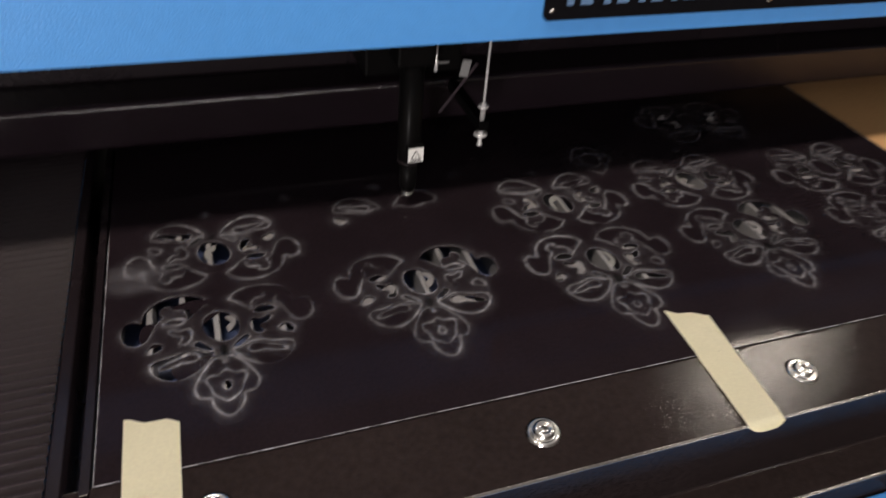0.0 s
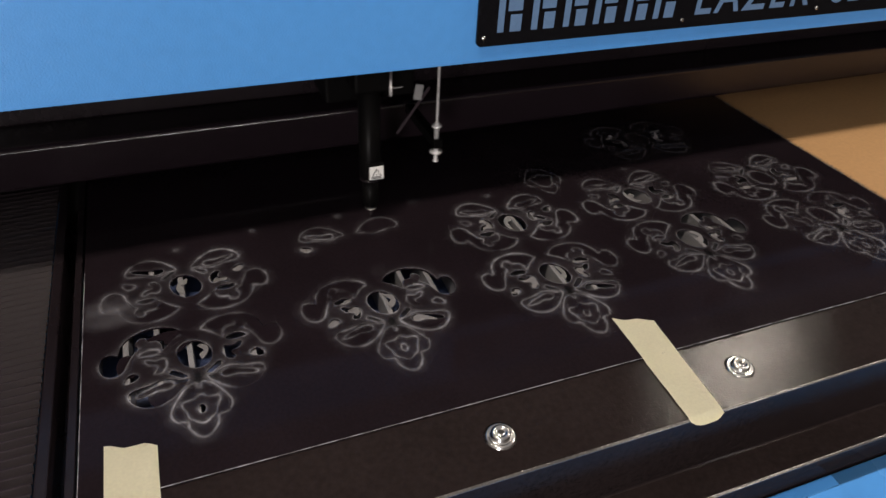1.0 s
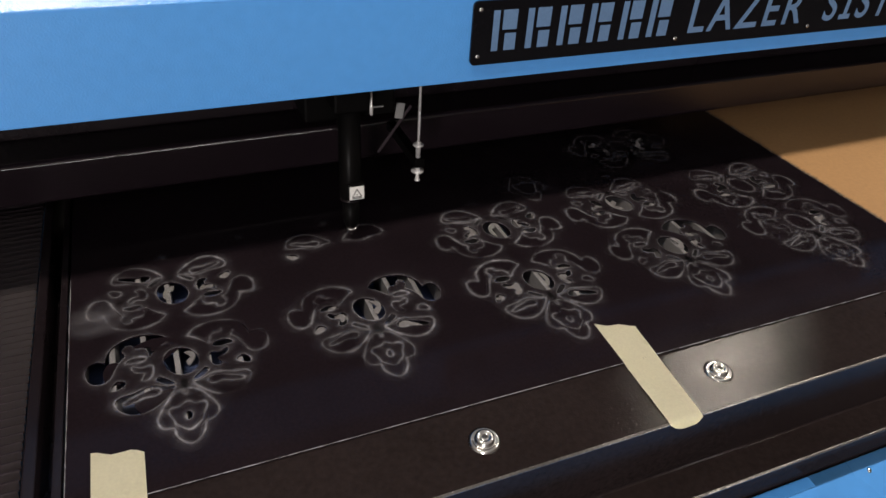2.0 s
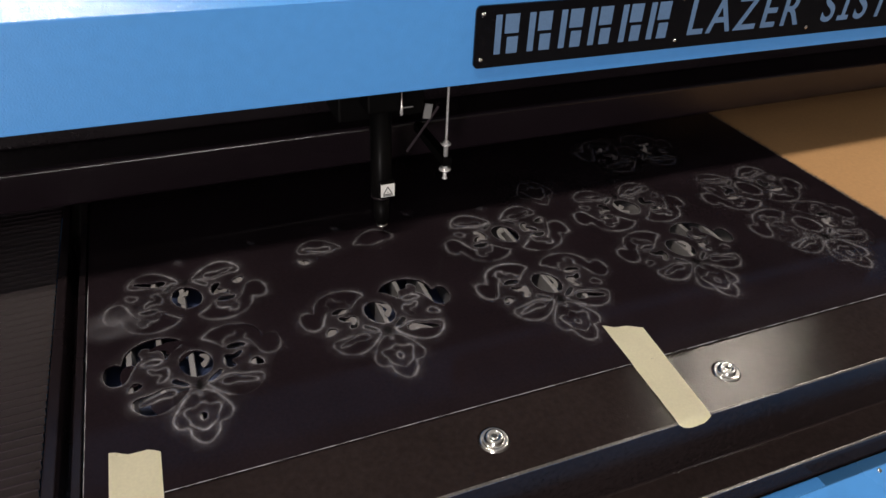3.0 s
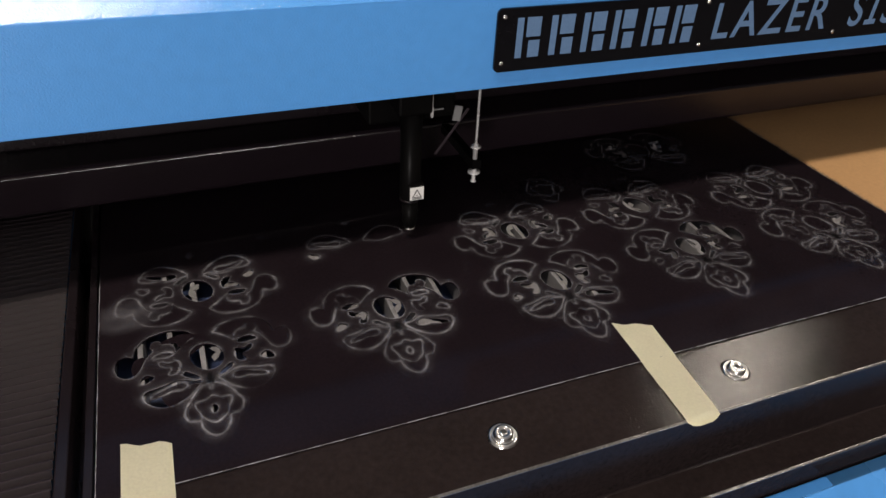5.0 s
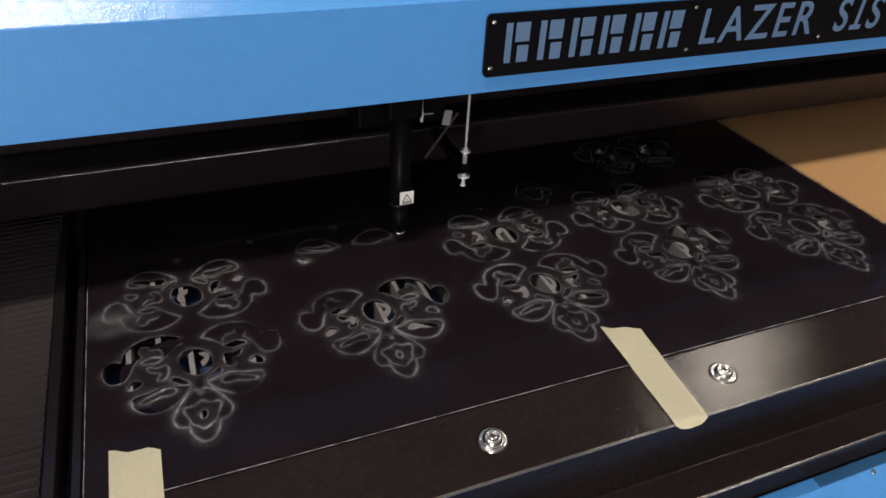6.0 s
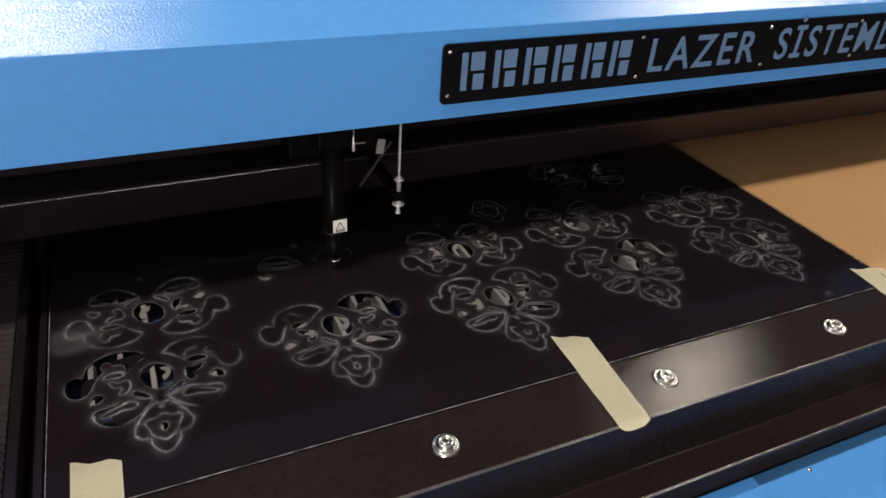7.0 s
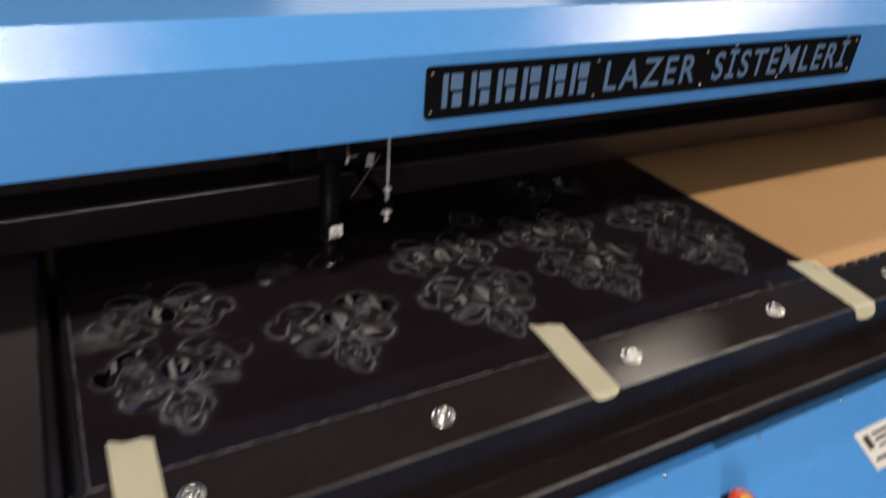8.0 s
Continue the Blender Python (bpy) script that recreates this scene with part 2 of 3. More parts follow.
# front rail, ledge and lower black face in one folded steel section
glint_folds(flat_faces(part("front_rail", profile_x([(0.0045, Z - 0.0016), (-0.0785, Z - 0.0018), (-0.0785, Z - 0.081), (-0.113, Z - 0.082), (-0.117, Z - 0.115), (-0.02, Z - 0.115), (-0.02, Z - 0.03), (0.0045, Z - 0.03)], -0.023, X1, 0.0022, 3), BLACK, machine, "black powder-coated folded front rail", True)), EDGE_GLINT)
flat_faces(part("front_panel", profile_x([(-0.118, Z - 0.1085), (-0.1297, Z - 0.1091), (-0.40, Z - 0.255), (-0.40, 0.05), (-0.36, 0.05), (-0.36, Z - 0.27), (-0.118, Z - 0.15)], X0, X1, 0.0025, 3), BLUE_PANEL, machine, "blue painted sloping front panel", True))
part("catch_tray", box(0.010, X1, 0.0065, 1.0, Z - 0.040, Z - 0.030), TRAY, machine, "blue painted tray under the slats")
part("side_wall", box(X1, X1 + 0.1, -0.108, 1.1, 0.05, Z + 0.01, 0.003), BLACK, machine)
# Out of view; built this high to block light coming in under the gantry.
part("unseen_rear_wall", box(X0, X1, 1.0, 1.1, 0.05, Z + 0.20, 0.003), BLACK_SMOOTH, machine)
for fx in (X0 + 0.06, X1 + 0.04):
    for fy in (-0.36, 1.04):
        part("foot", lathe([(0.04, 0.0), (0.04, 0.012), (0.012, 0.016), (0.012, 0.06)], 20, fx, fy), STEEL, machine, "steel levelling foot", True)
part("lower_body", box(X0, X1, -0.36, 1.0, 0.05, Z - 0.30, 0.003), BLUE, machine, "blue cabinet under the bed")
channel = part("side_channel", box(0.0025, 0.0095, -0.004, 1.0, Z - 0.12, Z + 0.0015, 0.0008), BLACK_SMOOTH, machine, "glossy black inner side wall of the bed")
part("guide_rail", box(-0.0185, -0.0085, -0.06, 1.0, Z - 0.05, Z + 0.006, 0.0015), BLACK_SMOOTH, machine, "black guide rail beside the bed")
part("channel_floor", box(-0.0095, 0.0035, -0.004, 1.0, Z - 0.05, Z - 0.03), BLACK_SMOOTH, machine)
part("side_frame", box(X0, -0.24, -0.108, 1.0, 0.05, Z - 0.02, 0.003), BLACK, machine)
part("front_corner", box(-0.24, -0.023, -0.108, -0.03, Z - 0.115, Z - 0.004, 0.003), BLACK, machine)


def bellows(parent):
    bm = bmesh.new()
    n, pitch = 92, 0.0103
    rows = []
    for i in range(n * 4 + 1):
        k = i % 4
        z = Z - 0.004 + (0.0020 if k in (1, 2) else -0.002)
        y = -0.025 + pitch * (i // 4) + pitch * (0, 0.40, 0.50, 0.68)[k]
        rows.append([bm.verts.new((x, y, z - 0.0015 * (j % 2))) for j, x in enumerate((-0.235, -0.09, -0.0225))])
    for i, (a, b) in enumerate(zip(rows, rows[1:])):
        for j in range(2):
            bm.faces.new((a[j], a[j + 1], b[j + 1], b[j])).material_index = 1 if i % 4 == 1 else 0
    bmesh.ops.solidify(bm, geom=bm.faces[:], thickness=0.0008)
    part("way_cover", bm, RUBBER, parent, "dark pleated bellows over the side guide").data.materials.append(RUBBER_CREST)


bellows(machine)


def make_slats(parent):
    me = None
    x = 0.0212
    while x < 1.9:
        if me is None:
            ob = part("slat", box(-0.0026, 0.0026, 0.0065, 0.99, Z - 0.0295, Z - 0.0018, 0.0004, 1), ALU, parent, "sooty metal support slat")
            me = ob.data
        else:
            ob = new("slat", me)
            ob.parent = parent
        ob.location.x = x
        x += 0.0288


make_slats(machine)


def bolt(x, y, parent):
    bm = lathe([(0.0132, 0), (0.0132, 0.0012), (0.0118, 0.0022), (0.0116, 0.0028), (0.0100, 0.0030), (0.0092, 0.0024), (0.0080, 0.0026), (0.0078, 0.0058), (0.0064, 0.0072), (0.0046, 0.0074), (0.0040, 0.0056), (0.0026, 0.0056), (0.0018, 0.0068), (0.0006, 0.0072)], 28)
    for e in bm.edges:
        if len(e.link_faces) == 2 and e.calc_face_angle(0) > 0.4:
            e.smooth = False
    b = part("bolt", bm, STEEL, parent, "bright steel screw with a broad washer", True)
    b.matrix_basis = pose(x, y, Z - 0.0025, 2, -3, 20) @ Matrix.Scale(1.12, 4)
    part("socket", lathe([(0.0022, 0.0070), (0.0021, 0.0075)], 6), INK, b)


for bx in (0.092, 0.350, 0.611, 0.869, 1.13, 1.39):
    bolt(bx, -0.038, machine)


def on_panel(x, y):
    return Vector((x, y, Z - 0.110 + 0.539 * (y + 0.131)))


tilt = math.degrees(math.atan(0.539))
estop = empty("emergency_stop", label="red emergency stop button with a yellow disc on top", category="button")
estop.matrix_world = Matrix.Translation(on_panel(0.676, -0.190)) @ pose(0, 0, 0, tilt, 0, 0)
part("collar", lathe([(0.019, 0), (0.019, 0.005), (0.017, 0.007), (0.012, 0.0075)], 32), BLACK_MATT, estop, "black plastic collar", True)
part("stem", lathe([(0.010, 0.006), (0.010, 0.016)], 24), RED, estop, "", True)
part("mushroom_head", lathe([(0.011, 0.014), (0.0185, 0.016), (0.0195, 0.020), (0.017, 0.0245), (0.010, 0.0275), (0.003, 0.0282)], 32), RED, estop, "red mushroom-shaped push head", True)

part("cap_disc", lathe([(0.0105, 0.0262), (0.0102, 0.0280), (0.0090, 0.0286), (0.002, 0.0288)], 28), YELLOW, estop, "yellow disc in the middle of the push head", True)

sticker = empty("label_sticker", label="white printed sticker on the blue front panel", category="sticker")
sticker.matrix_world = Matrix.Translation(on_panel(0.972, -0.1965)) @ pose(0, 0, 0.0012, tilt, 0, 1)
part("paper", box(-0.05, 0.05, -0.026, 0.026, -0.0004, 0.0004, 0.0002, 1), WHITE, sticker)
for i, (a, b, c, d) in enumerate(((-0.02, 0.03, 0.014, 0.018), (-0.02, 0.035, 0.006, 0.010), (-0.02, 0.025, -0.002, 0.001), (-0.04, 0.03, -0.016, -0.012), (-0.04, -0.027, 0.0, 0.018))):
    part("printed_bar", box(a, b, c, d, 0.0004, 0.0007), INK, sticker)
for sx in (0.445, 0.610, 0.774, 0.939, 1.103):
    s = part("panel_screw", lathe([(0.0028, 0), (0.0026, 0.001), (0.001, 0.0014)], 14), STEEL, machine, "", True)
    s.matrix_basis = Matrix.Translation(on_panel(sx, -0.1345)) @ pose(0, 0, 0, tilt, 0, 0)

# ---- gantry ----
gantry = empty("gantry", label="gantry with blue sheet-metal cover and black beam over the bed", category="gantry")
FY = 0.25
GX0, GX1 = -0.60, 1.98
flat_faces(part("cover", profile_x([(FY, 1.049), (FY, 1.151), (FY + 0.044, 1.193), (FY + 0.36, 1.203), (FY + 0.36, 1.049), (FY + 0.357, 1.049), (FY + 0.357, 1.199), (FY + 0.045, 1.190), (FY + 0.003, 1.1495), (FY + 0.003, 1.049)], GX0, GX1, 0.0012, 2), BLUE, gantry, "glossy blue folded sheet-metal cover", True))
flat_faces(part("beam", profile_x([(0.398, 0.886), (0.398, 0.9410), (0.55, 0.9410), (0.55, 0.886)], GX0, GX1, 0.0065, 5), BEAM, gantry, "black powder-coated beam", True))
part("beam_back", box(GX0 + 0.02, GX1 - 0.02, 0.46, 0.50, 0.9407, 1.17, 0.002), BLACK_SMOOTH, gantry, "black painted back plate")
for nm, xa, xb in (("end_plate", GX0, GX0 + 0.02), ("end_plate", GX1 - 0.02, GX1)):
    part(nm, box(xa, xb, FY + 0.004, FY + 0.356, 0.88, 1.180, 0.001), BLACK, gantry)

plate = filled("name_plate", [rounded_rect(0.4525, 1.301, 1.0680, 1.1365, 0.006)], 0.003, PLATE, gantry, "black acrylic name plate with pale blue lettering")
plate.matrix_basis = Matrix.Translation((0, FY - 0.0018, 0)) @ Matrix(((1, 0, 0, 0), (0, 0, -1, 0), (0, 1, 0, 0), (0, 0, 0, 1)))
for px in (0.4605, 0.7205, 0.931, 1.106, 1.290):
    for z in (1.0775, 1.1275):
        s = part("plate_screw", lathe([(0.0028, 0), (0.0026, 0.0012), (0.0012, 0.0018)], 14), STEEL, plate, "", True)
        s.matrix_basis = pose(px, z, 0.0015)
# the maker's name as plain stencil blocks, the other words in letters
for i, xa in enumerate((0.4760, 0.5170, 0.5570, 0.5960, 0.6380, 0.6770)):
    bm = box(xa, xa + 0.0075, 1.0825, 1.1260, 0.0015, 0.0019)
    box(xa + 0.0115, xa + 0.0285, 1.1050, 1.1260, 0.0015, 0.0019, bm=bm)
    box(xa + 0.0150, xa + 0.0285, 1.0825, 1.1010, 0.0015, 0.0019, bm=bm)
    part("stencil_block", bm, LETTER, plate)
lettering("lettering", "LAZER", 0.0600, 0.737, 0.914, LETTER, plate, pose(0, 1.0835, 0.0017))
lettering("lettering", "SİSTEMLERİ", 0.0600, 0.952, 1.274, LETTER, plate, pose(0, 1.0835, 0.0017))

def tube(points, r, bm=None, steps=8):
    bm = bm or bmesh.new()
    rings = []
    for i, q in enumerate(points):
        t = (Vector(points[min(i + 1, len(points) - 1)]) - Vector(points[max(i - 1, 0)])).normalized()
        side = t.cross(Vector((0, 0, 1))).normalized()
        up = side.cross(t)
        rings.append([bm.verts.new(Vector(q) + r * (side * math.cos(a) + up * math.sin(a))) for a in (2 * math.pi * k / steps for k in range(steps))])
    for a, b in zip(rings, rings[1:]):
        for k in range(steps):
            bm.faces.new((a[k], a[(k + 1) % steps], b[(k + 1) % steps], b[k]))
    bm.faces.new(rings[0][::-1])
    bm.faces.new(rings[-1])
    return bm


loop = [(x + 0.078, y + 0.028, z + 0.0035) for x, y, z in ((0.801, 0.385, 1.198), (0.800, 0.366, 1.197), (0.803, 0.346, 1.196), (0.812, 0.338, 1.1955), (0.828, 0.336, 1.1955), (0.842, 0.337, 1.196), (0.850, 0.346, 1.196), (0.843, 0.356, 1.197), (0.822, 0.360, 1.197), (0.806, 0.368, 1.198))]
part("cable_loop", tube(loop, 0.0026), BLACK_MATT, gantry, "black cable end lying on the cover", True)

# laser head: drawn round x = 0, carried along the beam
HY = 0.276
head = new("laser_head")
head.parent = gantry
head["label"] = "black laser cutting head with steel nozzle"
part("barrel", lathe([(0.0125, 0.9100), (0.0128, 0.913), (0.0128, 1.03)], 28, 0, HY), BLACK_MATT, head, "", True)
part("collar", lathe([(0.0095, 0.9070), (0.0130, 0.9077), (0.0130, 0.9095), (0.0120, 0.9101)], 28, 0, HY), BLACK_SMOOTH, head, "black clamping ring", True)
part("lower_tube", lathe([(0.0060, 0.866), (0.0090, 0.874), (0.0095, 0.880), (0.0100, 0.9070)], 28, 0, HY), BLACK_MATT, head, "", True)
part("nozzle_ring", lathe([(0.0050, 0.8640), (0.0072, 0.8650), (0.0072, 0.8665), (0.0055, 0.8675)], 24, 0, HY), STEEL, head, "bright steel nozzle ring", True)
part("nozzle_tip", lathe([(0.0010, 0.8545), (0.0020, 0.8560), (0.0024, 0.8590), (0.0020, 0.8615), (0.0030, 0.8640)], 20, 0, HY), STEEL, head, "bright steel nozzle tip", True)
part("carriage", box(-0.045, 0.060, HY + 0.018, 0.397, 1.00, 1.12, 0.003), BLACK_MATT, head, "black carriage plate")
part("barrel_clamp", box(-0.020, 0.020, HY - 0.016, HY + 0.02, 1.022, 1.06, 0.003), BLACK_MATT, head)
part("sensor_block", box(-0.0065, 0.0125, HY - 0.0150, HY + 0.006, 0.9115, 0.934, 0.0015), BLACK_MATT, head, "small black block clamped to the barrel")
warn = part("warning_sticker", box(-0.0085, 0.0085, -0.0002, 0.0002, -0.0085, 0.0085), WHITE, head, "small white sticker with a black warning triangle")
warn.matrix_basis = pose(0.0032, HY - 0.0155, 0.9222)
for (xa, za), (xb, zb) in (((-0.0055, -0.0050), (0.0055, -0.0050)), ((-0.0055, -0.0050), (0, 0.0052)), ((0.0055, -0.0050), (0, 0.0052)), ((-0.0008, -0.0022), (0.0008, -0.0022)), ((-0.0060, -0.0068), (0.0060, -0.0068))):
    line = part("triangle_line", box(-0.5 * math.hypot(xb - xa, zb - za), 0.5 * math.hypot(xb - xa, zb - za), -0.0002, 0.0, -0.0005, 0.0005), INK, warn)
    line.matrix_basis = pose((xa + xb) / 2, -0.0003, (za + zb) / 2, 0, -math.degrees(math.atan2(zb - za, xb - xa)), 0)
RX, RY = 0.0870, 0.286
rod = lathe([(0.0012, 0.951), (0.0012, 1.12)], 12, RX, RY)
part("rod", rod, ZINC, head, "bright threaded steel rod", True)
bm = bmesh.new()
for i in range(48):
    z = 0.966 + 0.0018 * i
    lathe([(0.0013, z), (0.0018, z + 0.0005), (0.0013, z + 0.0010)], 10, RX, RY, bm, False)
part("thread", bm, ZINC, head)
part("flange_nut", lathe([(0.0028, 0.9430), (0.0030, 0.9570), (0.0062, 0.9590), (0.0064, 0.9602), (0.0035, 0.9605), (0.0030, 0.9640)], 18, RX, RY), ZINC, head, "bright flanged nut", True)
part("sensor_arm", box(RX - 0.005, RX + 0.007, RY - 0.005, RY + 0.105, 0.931, 0.9425, 0.001), BLACK_MATT, head, "black sensor bracket")
part("foot_disc", lathe([(0.0076, 0.9240), (0.0080, 0.9252), (0.0076, 0.9262), (0.0032, 0.9268), (0.0032, 0.9300)], 20, RX, RY), ZINC, head, "steel foot disc", True)
part("foot_pin", lathe([(0.0035, 0.9115), (0.0035, 0.9125), (0.0024, 0.9130), (0.0024, 0.9240)], 14, RX, RY), ZINC, head, "", True)
tab = part("bracket_tab", box(-0.005, 0.005, -0.0008, 0.0008, -0.010, 0.010, 0.0004, 1), GREY_SHEET, head, "grey sheet bracket tab")
tab.matrix_basis = pose(0.074, 0.318, 0.991, 0, 8, -12)
strut = part("strut", box(-0.0016, 0.0016, -0.001, 0.001, -0.034, 0.036, 0.0004, 1), RUBBER, head, "thin dark diagonal strut")
strut.matrix_basis = pose(0.0675, 0.3195, 0.966, 0, 36, 0)
part("pin", lathe([(0.0012, 1.003), (0.0019, 1.005), (0.0019, 1.015), (0.0012, 1.017), (0.0012, 1.06)], 12, 0.030, 0.290), ZINC, head, "thin metal pin", True)
part("pin_arm", box(0.0315, 0.044, 0.2890, 0.2910, 1.0120, 1.0135), GREY_SHEET, head)

# ---- brown board ----
tagged(put("fibre_board", box(1.000, 1.88, 0.0120, 0.93, Z - 0.0042, Z - 0.0012, 0.0006, 1), BOARD), "smooth brown fibreboard sheet lying on the slats", "board")

# ---- cut leatherette sheet ----
sheet = empty("leatherette_sheet", label="black leatherette sheet with laser-cut flower ornaments and pale dust", category="material sheet")
MITTEN = [(-0.0092, 0.0345), (-0.0165, 0.0435), (-0.031, 0.049), (-0.045, 0.048), (-0.0575, 0.042), (-0.0652, 0.032), (-0.0678, 0.0215), (-0.0690, 0.0195), (-0.0752, 0.0228), (-0.0825, 0.0195), (-0.0848, 0.008), (-0.0805, -0.0045), (-0.0715, -0.0085), (-0.0640, -0.0040), (-0.0595, 0.007), (-0.0552, 0.0165), (-0.0500, 0.0230), (-0.0528, 0.0300), (-0.0485, 0.0373), (-0.0425, 0.0365), (-0.0413, 0.0312), (-0.0328, 0.0297), (-0.0286, 0.0230), (-0.0284, 0.0165), (-0.0275, 0.0165), (-0.0186, 0.0266), (-0.0097, 0.0338)]
CRESCENT = [(-0.050, 0.0125), (-0.0435, 0.018), (-0.035, 0.0175), (-0.0308, 0.0135), (-0.036, 0.010), (-0.043, 0.0105)]
HOOK = [(-0.044, 0.005), (-0.036, 0.0018), (-0.028, 0.003), (-0.0255, -0.006), (-0.030, -0.0155), (-0.0365, -0.015), (-0.0335, -0.0065), (-0.041, -0.003)]
SEED = [(-0.063, -0.020), (-0.058, -0.010), (-0.0505, -0.014), (-0.055, -0.0195)]
LEAF = [(-0.0085, -0.032), (-0.0135, -0.0405), (-0.0225, -0.050), (-0.035, -0.0565), (-0.0475, -0.055), (-0.057, -0.0465), (-0.0603, -0.037), (-0.056, -0.0315), (-0.044, -0.0295), (-0.032, -0.0255), (-0.024, -0.026), (-0.015, -0.0305)]
VEIN = [(-0.0535, -0.0415), (-0.043, -0.041), (-0.035, -0.0382), (-0.0265, -0.039), (-0.0212, -0.0355), (-0.0232, -0.0300), (-0.030, -0.0292), (-0.0405, -0.0330), (-0.0485, -0.0365)]
WEDGE = [(-0.0085, -0.0275), (-0.0202, -0.016), (-0.024, -0.0196), (-0.014, -0.0283)]
FLOWER = [(0.0, -0.046), (-0.003, -0.039), (-0.0105, -0.0423), (-0.0165, -0.050), (-0.023, -0.0615), (-0.0262, -0.071), (-0.0225, -0.0805), (-0.0155, -0.0825), (-0.0128, -0.0838), (-0.0118, -0.092), (-0.0065, -0.1005), (0.0, -0.104)]
TREFOIL = [(0.0, -0.0545), (-0.0065, -0.059), (-0.0145, -0.0595), (-0.0163, -0.065), (-0.013, -0.0725), (-0.0115, -0.079), (-0.0065, -0.0842), (0.0, -0.0885)]
RIM = [(0.0155 * math.cos(a * math.pi / 6) - 0.003 * math.sin(a * math.pi / 6), 0.0195 * math.sin(a * math.pi / 6)) for a in range(12)]
EYE = [(0.0030 * math.cos(a * math.pi / 4), -0.0715 + 0.0048 * math.sin(a * math.pi / 4)) for a in range(8)]


def flip_x(pts):
    return [(-x, y) for x, y in pts][::-1]


def mirrored(half):
    return half + [(-x, y) for x, y in half[-2:0:-1]]


SHAPES = {"rim": (RIM, ()), "flower": (mirrored(FLOWER), ("trefoil",)), "trefoil": (mirrored(TREFOIL), ("eye",)), "eye": (EYE, ())}
for side, fn in (("l", list), ("r", flip_x)):
    SHAPES["mitten_" + side] = (fn(MITTEN), ())
    SHAPES["crescent_" + side] = (fn(CRESCENT), ())
    SHAPES["hook_" + side] = (fn(HOOK), ())
    SHAPES["seed_" + side] = (fn(SEED), ())
    SHAPES["leaf_" + side] = (fn(LEAF), ("vein_" + side,))
    SHAPES["vein_" + side] = (fn(VEIN), ())
    SHAPES["wedge_" + side] = (fn(WEDGE), ())
INNER = {c for _, kids in SHAPES.values() for c in kids}
ALL = set(SHAPES)
BACK = ALL - {"flower", "trefoil", "eye"}
HOLES = {"rim", "crescent_l", "crescent_r", "hook_l", "hook_r"}
# centre, turned half round or not, what has been cut, what has dropped out
ORNAMENTS = [
    (0.1115, 0.147, False, ALL, HOLES - {"crescent_l", "hook_l"} | {"mitten_l", "leaf_l", "wedge_l", "wedge_r", "eye", "seed_r", "seed_l"}),
    (0.3055, 0.1635, False, ALL, HOLES - {"crescent_r", "hook_r"} | {"mitten_r", "vein_r", "wedge_r", "seed_l"}),
    (0.5065, 0.1515, False, ALL, HOLES | {"wedge_r", "vein_r", "seed_l"}),
    (0.7050, 0.1615, False, ALL, HOLES - {"crescent_l"} | {"mitten_r"}),
    (0.9090, 0.1535, False, ALL, {"crescent_r", "hook_r"}),
    (0.1125, 0.2555, True, BACK, HOLES - {"crescent_r", "hook_r"} | {"vein_r", "seed_l"}),
    (0.3050, 0.2650, True, {"leaf_r", "vein_r", "seed_r", "leaf_l"}, {"seed_r"}),
    (0.5045, 0.2605, True, BACK, HOLES | {"seed_l"}),
    (0.6950, 0.2690, True, BACK, HOLES),
    (0.8990, 0.2580, True, BACK, HOLES - {"rim"}),
    (0.7930, 0.4130, False, BACK, HOLES - {"rim"}),
    (0.5900, 0.4130, False, {"flower", "trefoil"}, set()),
]
PIERCED = [(0.195, 0.338), (0.300, 0.339), (0.400, 0.344), (0.499, 0.328), (0.107, 0.325), (0.72, 0.338), (0.918, 0.013)]


def ribbon(loops, parent):
    """Dust beside the cuts: strips that thin out to either side."""
    bm = bmesh.new()
    lay = bm.verts.layers.float.new("dust")
    for k, (loop, strength, both) in enumerate(loops):
        rows = []
        steps = [(0.0120, 0.0), (0.0065, 0.014), (0.0036, 0.034), (0.0016, 0.10), (0.0008, 0.30), (0.0002, 0.44)]
        if both:
            steps += [(-0.0004, 0.32), (-0.0010, 0.12), (-0.0026, 0.05), (-0.0050, 0.0)]
        h = Z + 0.00035 + 0.000004 * (k % 60)
        phase = random.uniform(0, 9)
        for d, w in steps:
            row = []
            for i, (x, y) in enumerate(offset_loop(loop, d)):
                v = bm.verts.new((x, y, h))
                v[lay] = w * strength * max(0.06, 0.85 + 1.0 * noise.noise((x * 75, y * 75, phase)) + 0.7 * noise.noise((x * 24, y * 24, phase)))
                row.append(v)
            rows.append(row)
        n = len(loop)
        for a, b in zip(rows, rows[1:]):
            for i in range(n):
                bm.faces.new((a[i], a[(i + 1) % n], b[(i + 1) % n], b[i]))
    ob = part("dust", bm, DUST, parent, "pale cutting dust along the cut lines")
    ob["kind"] = "stuff"
    return ob


